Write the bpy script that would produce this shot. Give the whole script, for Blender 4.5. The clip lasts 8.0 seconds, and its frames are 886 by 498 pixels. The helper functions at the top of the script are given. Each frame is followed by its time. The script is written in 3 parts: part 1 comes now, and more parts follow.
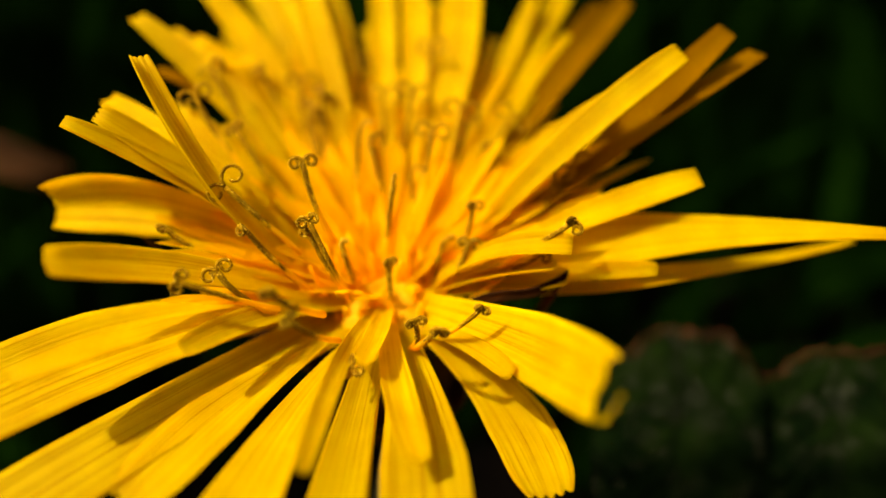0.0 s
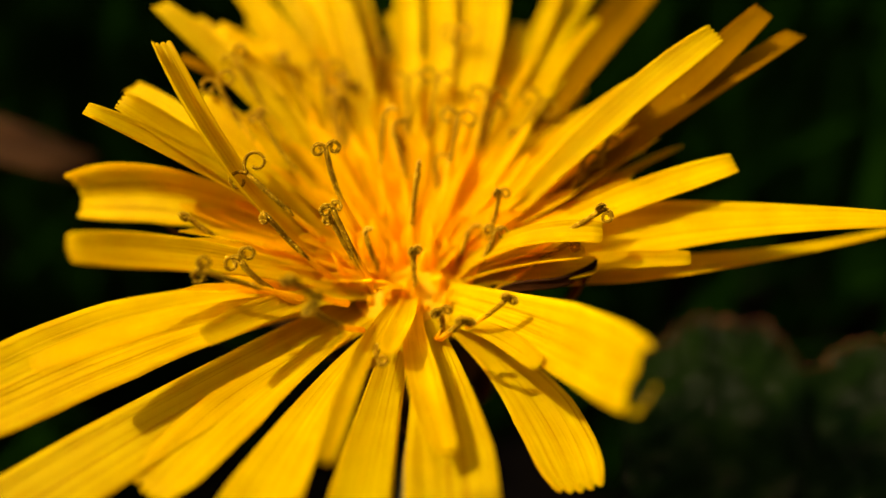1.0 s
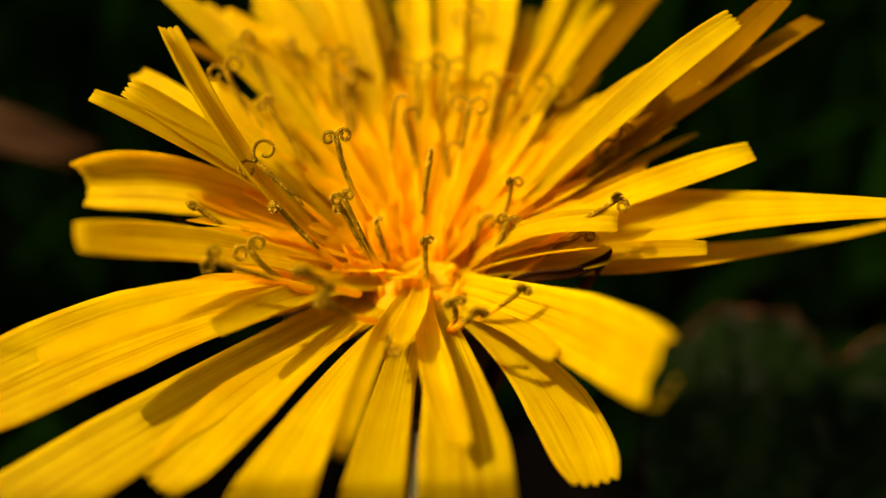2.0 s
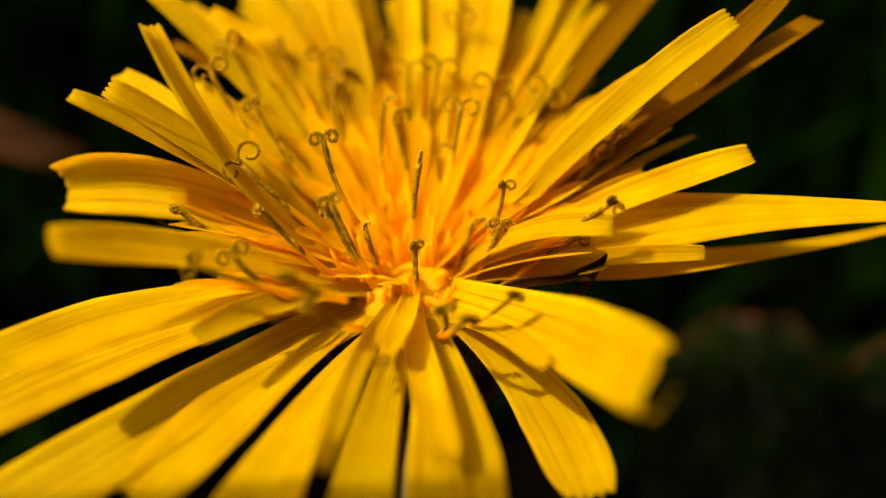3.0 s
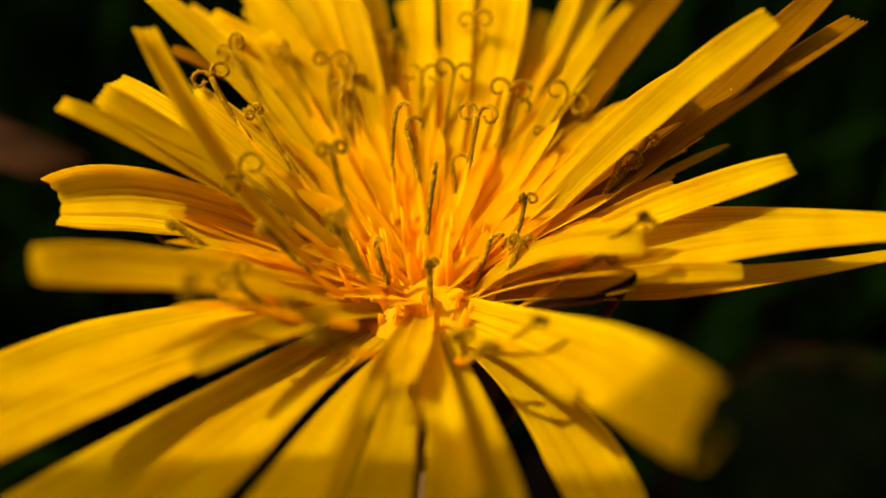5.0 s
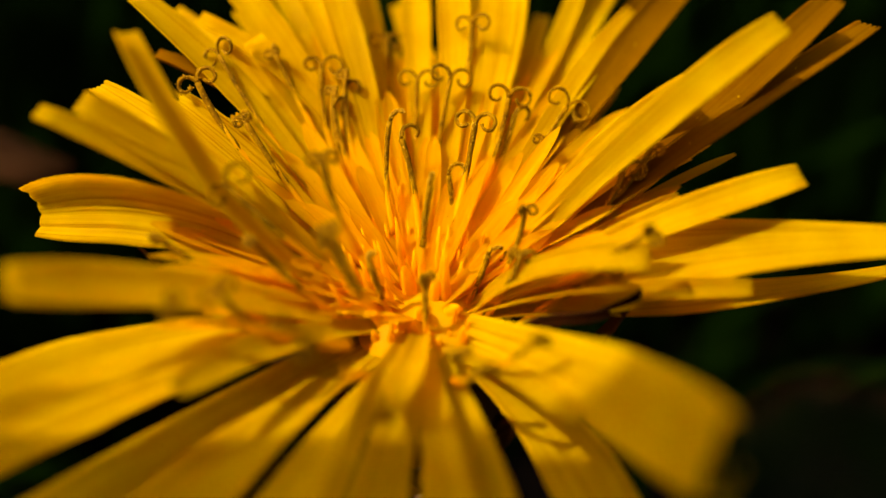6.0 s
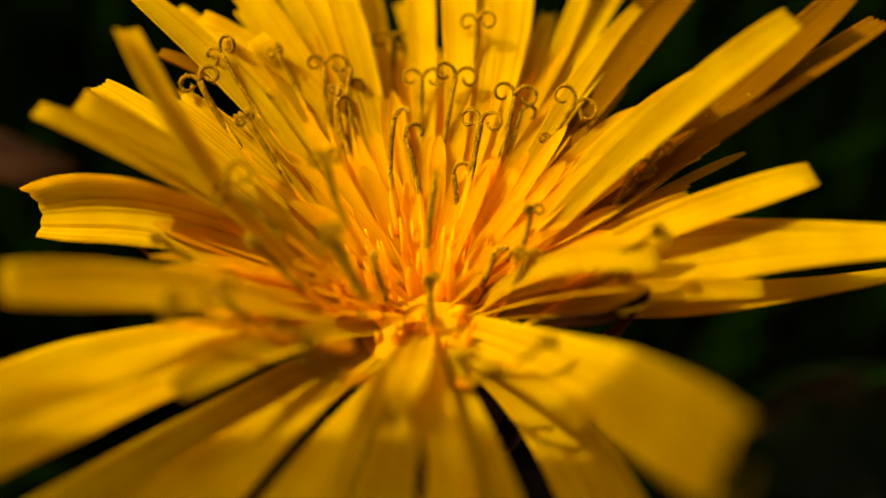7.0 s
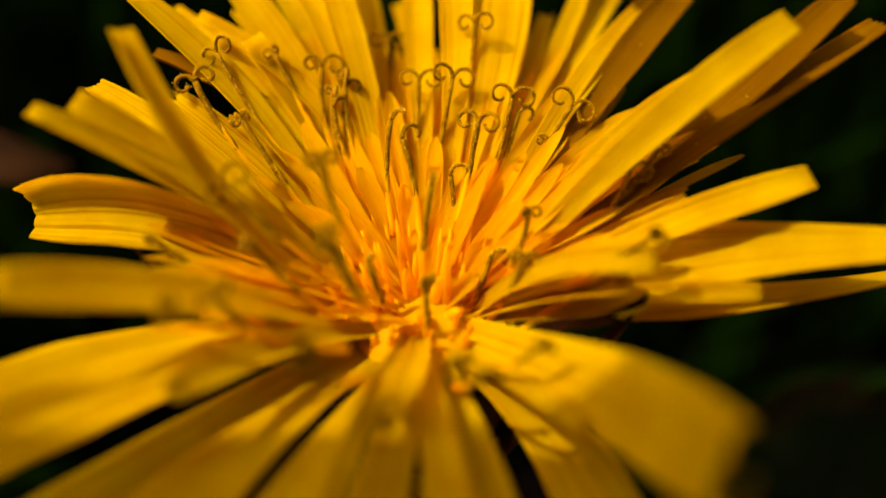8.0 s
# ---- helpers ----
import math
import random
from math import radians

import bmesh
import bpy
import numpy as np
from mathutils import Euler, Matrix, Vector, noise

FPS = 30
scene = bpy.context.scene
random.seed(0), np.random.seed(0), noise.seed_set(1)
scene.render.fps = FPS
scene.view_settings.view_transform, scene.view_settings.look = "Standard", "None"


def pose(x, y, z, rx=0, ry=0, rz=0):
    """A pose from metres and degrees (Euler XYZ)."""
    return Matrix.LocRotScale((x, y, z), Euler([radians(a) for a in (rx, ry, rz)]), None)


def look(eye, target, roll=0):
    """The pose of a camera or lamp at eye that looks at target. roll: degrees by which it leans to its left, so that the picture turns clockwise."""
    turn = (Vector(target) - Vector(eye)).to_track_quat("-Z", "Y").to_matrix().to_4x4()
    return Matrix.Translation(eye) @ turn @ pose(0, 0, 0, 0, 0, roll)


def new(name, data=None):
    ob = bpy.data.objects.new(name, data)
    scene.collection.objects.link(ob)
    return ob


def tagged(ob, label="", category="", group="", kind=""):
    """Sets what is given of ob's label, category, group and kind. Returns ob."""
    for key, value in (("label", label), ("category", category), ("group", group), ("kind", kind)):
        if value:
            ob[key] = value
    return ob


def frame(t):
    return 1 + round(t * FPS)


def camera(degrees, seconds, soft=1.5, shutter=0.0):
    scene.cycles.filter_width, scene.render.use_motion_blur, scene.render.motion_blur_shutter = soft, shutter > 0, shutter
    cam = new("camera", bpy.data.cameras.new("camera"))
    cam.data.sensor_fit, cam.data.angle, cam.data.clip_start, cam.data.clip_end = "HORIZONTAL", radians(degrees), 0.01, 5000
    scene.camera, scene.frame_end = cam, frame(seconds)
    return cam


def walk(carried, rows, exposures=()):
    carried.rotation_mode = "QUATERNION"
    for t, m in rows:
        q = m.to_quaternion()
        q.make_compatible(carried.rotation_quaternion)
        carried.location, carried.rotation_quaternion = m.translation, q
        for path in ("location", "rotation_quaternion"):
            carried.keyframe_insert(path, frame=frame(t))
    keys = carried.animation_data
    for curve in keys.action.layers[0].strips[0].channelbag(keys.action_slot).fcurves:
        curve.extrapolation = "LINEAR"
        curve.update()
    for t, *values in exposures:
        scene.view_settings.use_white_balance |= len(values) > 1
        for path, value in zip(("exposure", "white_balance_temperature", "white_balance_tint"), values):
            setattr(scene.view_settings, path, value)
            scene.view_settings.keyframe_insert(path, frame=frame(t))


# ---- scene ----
cam = camera(65.0, 8.0, soft=1.5)
HEAD = 0.060                      # height of the flower head's floor over the soil
MM = 0.001
# seconds, eye in millimetres from the middle of the flower head, turn in degrees
PATH = [
    (0.0, 3.156, -30.062, 26.866, 52.000, 0.000, 0.000),
    (0.5, 3.030, -29.966, 26.786, 52.396, 0.407, 0.271),
    (1.0, 3.075, -29.688, 26.091, 51.663, 1.239, 1.543),
    (2.5, 2.293, -28.973, 25.589, 50.846, 1.264, 1.639),
    (3.0, 2.768, -28.512, 25.046, 51.337, 1.097, 1.413),
    (3.5, 3.371, -28.111, 23.980, 50.501, 1.219, 1.516),
    (4.0, 2.915, -27.236, 23.513, 50.302, 1.069, 1.057),
    (4.5, 2.456, -26.922, 24.271, 51.423, 1.524, 1.887),
    (6.0, 2.149, -24.774, 23.694, 51.720, 1.221, 1.553),
    (6.5, 2.058, -24.780, 23.838, 52.243, 0.982, 1.420),
    (7.0, 2.149, -24.451, 23.331, 51.909, 1.505, 1.882),
    (7.5, 2.335, -24.227, 23.282, 51.622, 1.528, 2.167),
    (8.0, 2.195, -24.251, 23.243, 51.985, 1.279, 1.828),
]


def eye_pose(row):
    t, x, y, z, rx, ry, rz = row
    return pose(x * MM, y * MM, HEAD + z * MM, rx, ry, rz)


walk(cam, [(row[0], eye_pose(row)) for row in PATH], [(0.0, 0.79, 7000, 22), (1.0, 0.74, 7050, 24), (4.5, 0.59, 7300, 29), (6.0, 0.52, 7600, 35), (8.0, 0.51, 7700, 35)])
cam.data.dof.use_dof = True
cam.data.dof.focus_distance = 0.034
cam.data.dof.aperture_fstop = 11.0

# ---- light ----
SUN_AZ, SUN_EL = radians(190), radians(58)      # azimuth from +x, anticlockwise
sun_way = Vector((math.cos(SUN_AZ) * math.cos(SUN_EL), math.sin(SUN_AZ) * math.cos(SUN_EL), math.sin(SUN_EL)))
world = bpy.data.worlds.new("sky")
scene.world = world
world.use_nodes = True
wn = world.node_tree.nodes
sky = wn.new("ShaderNodeTexSky")
sky.sky_type, sky.sun_disc = "NISHITA", False
sky.air_density, sky.dust_density, sky.ozone_density = 0.5, 9.0, 0.3
sky.sun_elevation, sky.sun_rotation = SUN_EL, math.pi / 2 - SUN_AZ
world.node_tree.links.new(sky.outputs[0], wn["Background"].inputs[0])
wn["Background"].inputs[1].default_value = 0.15
sun_lamp = bpy.data.lights.new("sun", "SUN")
sun_lamp.energy, sun_lamp.angle, sun_lamp.color = 3.5, radians(0.9), (1.0, 0.95, 0.86)
sun = new("sun", sun_lamp)
sun.matrix_world = look(sun_way, (0, 0, 0))


# ---- materials ----
def material(name):
    m = bpy.data.materials.new(name)
    m.use_nodes = True
    nt = m.node_tree
    nt.nodes.clear()
    return m, nt.nodes, nt.links


def ramp(nodes, stops):
    r = nodes.new("ShaderNodeValToRGB")
    while len(r.color_ramp.elements) < len(stops):
        r.color_ramp.elements.new(0.5)
    for e, (p, c) in zip(r.color_ramp.elements, stops):
        e.position, e.color = p, (*c, 1)
    return r


def petal_material(name, light, deep, through_it=0.72, streak=0.35, sheen=0.05):
    """A thin yellow ligule: lengthwise veins from the strap's own coordinates, fine cells, light passes through."""
    m, n, l = material(name)
    uv = n.new("ShaderNodeUVMap")
    uv.uv_map = "strap"
    info = n.new("ShaderNodeObjectInfo")
    sep = n.new("ShaderNodeSeparateXYZ")
    l.new(uv.outputs[0], sep.inputs[0])
    # veins: noise stretched along the strap
    mapping = n.new("ShaderNodeMapping")
    mapping.inputs["Scale"].default_value = (27, 0.8, 1)
    l.new(uv.outputs[0], mapping.inputs[0])
    add = n.new("ShaderNodeVectorMath")
    add.operation = "ADD"
    l.new(mapping.outputs[0], add.inputs[0])
    comb = n.new("ShaderNodeCombineXYZ")
    mul = n.new("ShaderNodeMath")
    mul.operation = "MULTIPLY"
    mul.inputs[1].default_value = 50
    l.new(info.outputs["Random"], mul.inputs[0])
    l.new(mul.outputs[0], comb.inputs[0])
    l.new(mul.outputs[0], comb.inputs[2])
    l.new(comb.outputs[0], add.inputs[1])
    vein = n.new("ShaderNodeTexNoise")
    vein.inputs["Scale"].default_value, vein.inputs["Detail"].default_value, vein.inputs["Roughness"].default_value = 1.0, 4, 0.62
    l.new(add.outputs[0], vein.inputs["Vector"])
    vr = ramp(n, [(0.35, (0, 0, 0)), (0.42, (0.65, 0.65, 0.65)), (0.6, (1, 1, 1))])
    l.new(vein.outputs[0], vr.inputs[0])
    # blotches
    tex = n.new("ShaderNodeTexCoord")
    blot = n.new("ShaderNodeTexNoise")
    blot.inputs["Scale"].default_value, blot.inputs["Detail"].default_value = 420, 3
    l.new(tex.outputs["Object"], blot.inputs["Vector"])
    br = ramp(n, [(0.3, (0, 0, 0)), (0.7, (1, 1, 1))])
    l.new(blot.outputs[0], br.inputs[0])
    mixf = n.new("ShaderNodeMath")
    mixf.operation = "MULTIPLY_ADD"
    mixf.inputs[1].default_value, mixf.inputs[2].default_value = 1 - streak, 0.0
    l.new(vr.outputs[0], mixf.inputs[0])
    mix2 = n.new("ShaderNodeMath")
    mix2.operation = "MULTIPLY_ADD"
    mix2.inputs[1].default_value = streak
    l.new(br.outputs[0], mix2.inputs[0])
    l.new(mixf.outputs[0], mix2.inputs[2])
    col = n.new("ShaderNodeMix")
    col.data_type = "RGBA"
    col.inputs[6].default_value, col.inputs[7].default_value = (*deep, 1), (*light, 1)
    l.new(mix2.outputs[0], col.inputs[0])
    hue = n.new("ShaderNodeHueSaturation")
    hv = n.new("ShaderNodeMapRange")
    hv.inputs[3].default_value, hv.inputs[4].default_value = 0.86, 1.08
    l.new(info.outputs["Random"], hv.inputs[0])
    l.new(hv.outputs[0], hue.inputs["Value"])
    l.new(col.outputs[2], hue.inputs["Color"])
    fine = n.new("ShaderNodeTexNoise")
    fine.inputs["Scale"].default_value, fine.inputs["Detail"].default_value = 9000, 2
    l.new(tex.outputs["Object"], fine.inputs["Vector"])
    hsum = n.new("ShaderNodeMath")
    hsum.operation = "MULTIPLY_ADD"
    hsum.inputs[1].default_value = 0.25
    l.new(fine.outputs[0], hsum.inputs[0])
    l.new(vr.outputs[0], hsum.inputs[2])
    bump = n.new("ShaderNodeBump")
    bump.inputs["Strength"].default_value, bump.inputs["Distance"].default_value = 0.6, 0.00008
    l.new(hsum.outputs[0], bump.inputs["Height"])
    p = n.new("ShaderNodeBsdfPrincipled")
    p.inputs["Roughness"].default_value = 0.55
    p.inputs["Specular IOR Level"].default_value = sheen
    l.new(hue.outputs[0], p.inputs["Base Color"])
    l.new(bump.outputs[0], p.inputs["Normal"])
    tr = n.new("ShaderNodeBsdfTranslucent")
    l.new(hue.outputs[0], tr.inputs[0])
    l.new(bump.outputs[0], tr.inputs["Normal"])
    ms = n.new("ShaderNodeMixShader")
    ms.inputs[0].default_value = through_it
    l.new(p.outputs[0], ms.inputs[1])
    l.new(tr.outputs[0], ms.inputs[2])
    o = n.new("ShaderNodeOutputMaterial")
    l.new(ms.outputs[0], o.inputs[0])
    return m


def plain_material(name, a, b, scale, rough=0.6, bump=0.3, dist=0.0001, through_it=0.0, detail=4, spread=(0.35, 0.65), gloss=0.3):
    m, n, l = material(name)
    tex = n.new("ShaderNodeTexCoord")
    big = n.new("ShaderNodeTexNoise")
    big.inputs["Scale"].default_value, big.inputs["Detail"].default_value = scale, detail
    l.new(tex.outputs["Object"], big.inputs["Vector"])
    c = ramp(n, [(spread[0], a), (spread[1], b)])
    l.new(big.outputs[0], c.inputs[0])
    fine = n.new("ShaderNodeTexNoise")
    fine.inputs["Scale"].default_value, fine.inputs["Detail"].default_value = scale * 7, 3
    l.new(tex.outputs["Object"], fine.inputs["Vector"])
    bp = n.new("ShaderNodeBump")
    bp.inputs["Strength"].default_value, bp.inputs["Distance"].default_value = bump, dist
    l.new(fine.outputs[0], bp.inputs["Height"])
    p = n.new("ShaderNodeBsdfPrincipled")
    p.inputs["Roughness"].default_value = rough
    p.inputs["Specular IOR Level"].default_value = gloss
    l.new(c.outputs[0], p.inputs["Base Color"])
    l.new(bp.outputs[0], p.inputs["Normal"])
    o = n.new("ShaderNodeOutputMaterial")
    if through_it:
        tr = n.new("ShaderNodeBsdfTranslucent")
        l.new(c.outputs[0], tr.inputs[0])
        ms = n.new("ShaderNodeMixShader")
        ms.inputs[0].default_value = through_it
        l.new(p.outputs[0], ms.inputs[1])
        l.new(tr.outputs[0], ms.inputs[2])
        l.new(ms.outputs[0], o.inputs[0])
    else:
        l.new(p.outputs[0], o.inputs[0])
    return m


YELLOW = petal_material("ligule_yellow", (0.93, 0.72, 0.0), (0.63, 0.325, 0.0), 0.70)
INNER = petal_material("ligule_inner", (1.0, 0.66, 0.0), (1.0, 0.57, 0.0), 0.72)
# brownish darker copy of the yellow, shade on the rear florets painted in
BRONZE_SHADE = petal_material("ligule_bronze_shade", (0.30, 0.14, 0.0), (0.20, 0.08, 0.0), 0.5, sheen=0.0)
DISC = plain_material("disc_yellow", (1.0, 0.60, 0.0), (1.0, 0.67, 0.01), 900, 0.6, 0.4, 0.00006, 0.62, gloss=0.05)
STYLE = plain_material("style_olive", (0.17, 0.085, 0.0), (0.38, 0.20, 0.0), 2600, 0.8, 0.6, 0.00004, 0.2, gloss=0.05)
POLLEN = plain_material("pollen", (0.60, 0.34, 0.005), (0.85, 0.55, 0.02), 3000, 0.7, gloss=0.1)
DRY = plain_material("bract_dry", (0.010, 0.004, 0.0005), (0.035, 0.012, 0.002), 300, 0.9, 0.4, 0.0001, gloss=0.02)
BRACT = plain_material("bract_green", (0.03, 0.022, 0.002), (0.08, 0.035, 0.008), 300, 0.9, 0.4, 0.0001, 0.1, gloss=0.02)
STEM = plain_material("stem_green", (0.10, 0.13, 0.03), (0.16, 0.09, 0.04), 250, 0.5)
# dark green leaf, its colour lowered further to stand in for weak light
LEAF = plain_material("leaf_dark_green_baked_shade", (0.003, 0.010, 0.001), (0.014, 0.034, 0.003), 420, 0.85, 0.7, 0.0002, 0.12, gloss=0.04)
RIM = plain_material("leaf_rim_red", (0.05, 0.016, 0.006), (0.16, 0.06, 0.02), 900, 0.8, gloss=0.05)
HAIR = plain_material("leaf_hair", (0.16, 0.16, 0.09), (0.3, 0.3, 0.18), 500, 0.5)
# far darker than live grass: the sward's shade is put into its colour
BLADE = plain_material("grass_green_baked_shade", (0.0002, 0.0015, 0.0001), (0.003, 0.013, 0.0006), 60, 0.95, 0.3, 0.0002, 0.25, gloss=0.0)
BROWN = plain_material("withered_brown", (0.022, 0.009, 0.001), (0.045, 0.018, 0.003), 120, 0.9, 0.4, 0.0003, 0.2, gloss=0.05)
# moist soil painted nearly black to hold the deep shade between the plants
SOIL_BAKED_SHADE = plain_material("soil", (0.0006, 0.0005, 0.0003), (0.002, 0.0015, 0.001), 180, 0.95, 0.8, 0.002, gloss=0.0)
BLACK = plain_material("phone_black", (0.012, 0.012, 0.013), (0.02, 0.02, 0.02), 90, 0.45)


# ---- mesh helpers ----
def part(name, bm, mat, parent, label="", smooth=True):
    me = bpy.data.meshes.new(name)
    bm.normal_update()
    bm.to_mesh(me)
    bm.free()
    me.materials.append(mat)
    if smooth:
        me.polygons.foreach_set("use_smooth", [True] * len(me.polygons))
    ob = new(name, me)
    ob.parent = parent
    if label:
        tagged(ob, label)
    return ob


def tube(bm, path, radii, sides=7, rough=0.0, rng=None):
    """A round strand along the points of path."""
    rings = []
    side = None
    for i, p in enumerate(path):
        way = (path[min(i + 1, len(path) - 1)] - path[max(i - 1, 0)]).normalized()
        if side is None:
            side = way.orthogonal().normalized()
        side = (side - way * side.dot(way)).normalized()
        other = way.cross(side)
        ring = []
        for k in range(sides):
            a = 2 * math.pi * k / sides
            r = radii[i] * (1 + (rng.uniform(-rough, rough) if rough else 0))
            ring.append(bm.verts.new(p + (side * math.cos(a) + other * math.sin(a)) * r))
        rings.append(ring)
    for a, b in zip(rings, rings[1:]):
        for k in range(sides):
            bm.faces.new((a[k], a[(k + 1) % sides], b[(k + 1) % sides], b[k]))
    bm.faces.new(list(reversed(rings[0])))
    bm.faces.new(rings[-1])


def strap(bm, spine, lateral, width, profile, cup, thick, across=15, teeth=0.0, ridge=0.02, wave=0.0, rng=None, sheet=False):
    """A thin two-sided strap along spine; lateral: its sideways direction; profile(s): share of the width at s."""
    uv = bm.loops.layers.uv.get("strap") or bm.loops.layers.uv.new("strap")
    count = len(spine)
    top, low, where = [], [], {}
    ph = rng.uniform(0, 6.28) if rng else 0
    ph2 = rng.uniform(0, 6.28) if rng else 0
    for i in range(count):
        s = i / (count - 1)
        way = (spine[min(i + 1, count - 1)] - spine[max(i - 1, 0)]).normalized()
        lat = (lateral - way * lateral.dot(way)).normalized()
        nor = way.cross(lat)
        w = width * profile(s)
        row_t, row_l = [], []
        for k in range(across):
            u = k / (across - 1)
            v = 2 * u - 1
            ang = cup * 1.6 * v
            if abs(cup) > 0.02:
                rad = w / 2 / (cup * 1.6)
                dx, dz = rad * math.sin(ang), rad * (1 - math.cos(ang))
            else:
                dx, dz = w / 2 * v, 0
            dz += ridge * width * math.cos(v * math.pi * 5) * min(1, s * 3)
            dz += wave * width * math.sin(s * 7 + ph + v * 1.3) * abs(v) * s
            dx += wave * width * 0.35 * math.sin(s * 9 + ph2) * s
            cut = 0
            if teeth and s > 0.9:
                f = (s - 0.9) / 0.1
                cut = teeth * f * (0.5 - 0.5 * math.cos(u * math.pi * 10 + math.pi)) * width * -1
                cut -= teeth * f * width * 0.5 * v * v
            p = spine[i] + lat * dx + nor * dz + way * cut
            row_t.append(bm.verts.new(p + nor * thick * 0.5))
            where[row_t[-1]] = (u, s)
            if not sheet:
                row_l.append(bm.verts.new(p - nor * thick * 0.5))
                where[row_l[-1]] = (u, s)
        top.append(row_t)
        low.append(row_l)
    faces = []
    for i in range(count - 1):
        for k in range(across - 1):
            faces.append(bm.faces.new((top[i][k], top[i][k + 1], top[i + 1][k + 1], top[i + 1][k])))
            if not sheet:
                faces.append(bm.faces.new((low[i][k], low[i + 1][k], low[i + 1][k + 1], low[i][k + 1])))
        if sheet:
            continue
        faces.append(bm.faces.new((top[i][0], top[i + 1][0], low[i + 1][0], low[i][0])))
        faces.append(bm.faces.new((top[i][-1], low[i][-1], low[i + 1][-1], top[i + 1][-1])))
    for k in range(0 if sheet else across - 1):
        faces.append(bm.faces.new((top[-1][k], top[-1][k + 1], low[-1][k + 1], low[-1][k])))
        faces.append(bm.faces.new((top[0][k], low[0][k], low[0][k + 1], top[0][k + 1])))
    for f in faces:
        for lo in f.loops:
            lo[uv].uv = where[lo.vert]


def polar(az, reach, rise):
    a = radians(az)
    return Vector((reach * math.cos(a), reach * math.sin(a), rise)) * MM


def arc(foot, tip, arch, side, count):
    """A bent line from foot to tip: arch lifts its middle, side swings it to its left."""
    way = (tip - foot)
    lat = Vector((0, 0, 1)).cross(way).normalized()
    up = way.cross(lat).normalized()
    mid = foot + way * 0.45 + up * arch * MM + lat * side * MM
    return [(1 - s) ** 2 * foot + 2 * s * (1 - s) * mid + s * s * tip for s in (i / (count - 1) for i in range(count))], lat


# ---- the ground ----
def ground():
    bm = bmesh.new()
    rng = random.Random(3)
    steps = [-2000.0, -300, -60, -12, -3, -1] + [i * 0.02 for i in range(-25, 26)] + [1, 3, 12, 60, 300, 2000]
    grid = []
    for y in steps:
        row = []
        for x in steps:
            near = abs(x) < 0.6 and abs(y) < 0.6
            row.append(bm.verts.new((x, y, rng.uniform(-0.004, 0.004) if near else 0)))
        grid.append(row)
    for a, b in zip(grid, grid[1:]):
        for k in range(len(steps) - 1):
            bm.faces.new((a[k], a[k + 1], b[k + 1], b[k]))
    ob = part("ground", bm, SOIL_BAKED_SHADE, None)
    tagged(ob, "dark moist soil under the plants, deep shade put into its colour", "ground", kind="structure")


ground()


def grass():
    """A tall, dense sward round the flower, open towards the camera."""
    rng = random.Random(11)
    bm = bmesh.new()
    n = 0
    while n < 6000:
        x, y = rng.uniform(-0.30, 0.30), rng.uniform(-0.10, 0.40)
        d = math.hypot(x, y)
        low = y < 0.022 and x > -0.05
        if d < 0.030 or (low and d < 0.045):
            continue
        edge = max(0.0, min(1.0, (max(y - 0.03, -x - 0.055)) / 0.05))
        h = rng.uniform(0.015, 0.030) + edge * rng.uniform(0.02, 0.10)
        if low:
            h = rng.uniform(0.010, 0.026)
        lean = Vector((rng.gauss(0, 0.35), rng.gauss(0.1, 0.3), 0)) * h
        w = rng.uniform(0.0012, 0.0030)
        foot = Vector((x, y, -0.003))
        turn = rng.uniform(0, math.pi)
        lat = Vector((math.cos(turn), math.sin(turn), 0))
        prev = None
        for i in range(5):
            s = i / 4
            c = foot + Vector((0, 0, h * (s - 0.18 * s * s))) + lean * s * s
            ww = w * (1 - s ** 2.2) + 0.00008
            cur = [bm.verts.new(c - lat * ww), bm.verts.new(c + Vector((lat.y, -lat.x, 0)) * ww * 0.35), bm.verts.new(c + lat * ww)]
            if prev:
                for k in range(2):
                    bm.faces.new((prev[k], prev[k + 1], cur[k + 1], cur[k]))
            prev = cur
        n += 1
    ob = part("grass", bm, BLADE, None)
    tagged(ob, "dark green meadow grass behind the flower, its shade put into the colour", "grass", kind="stuff")


grass()

# ---- the flower ----
flower = tagged(new("flower"), "open yellow composite flower with strap-shaped florets on a low stem", "flower")
flower.location = (0, 0, HEAD)
rnd = random.Random(5)


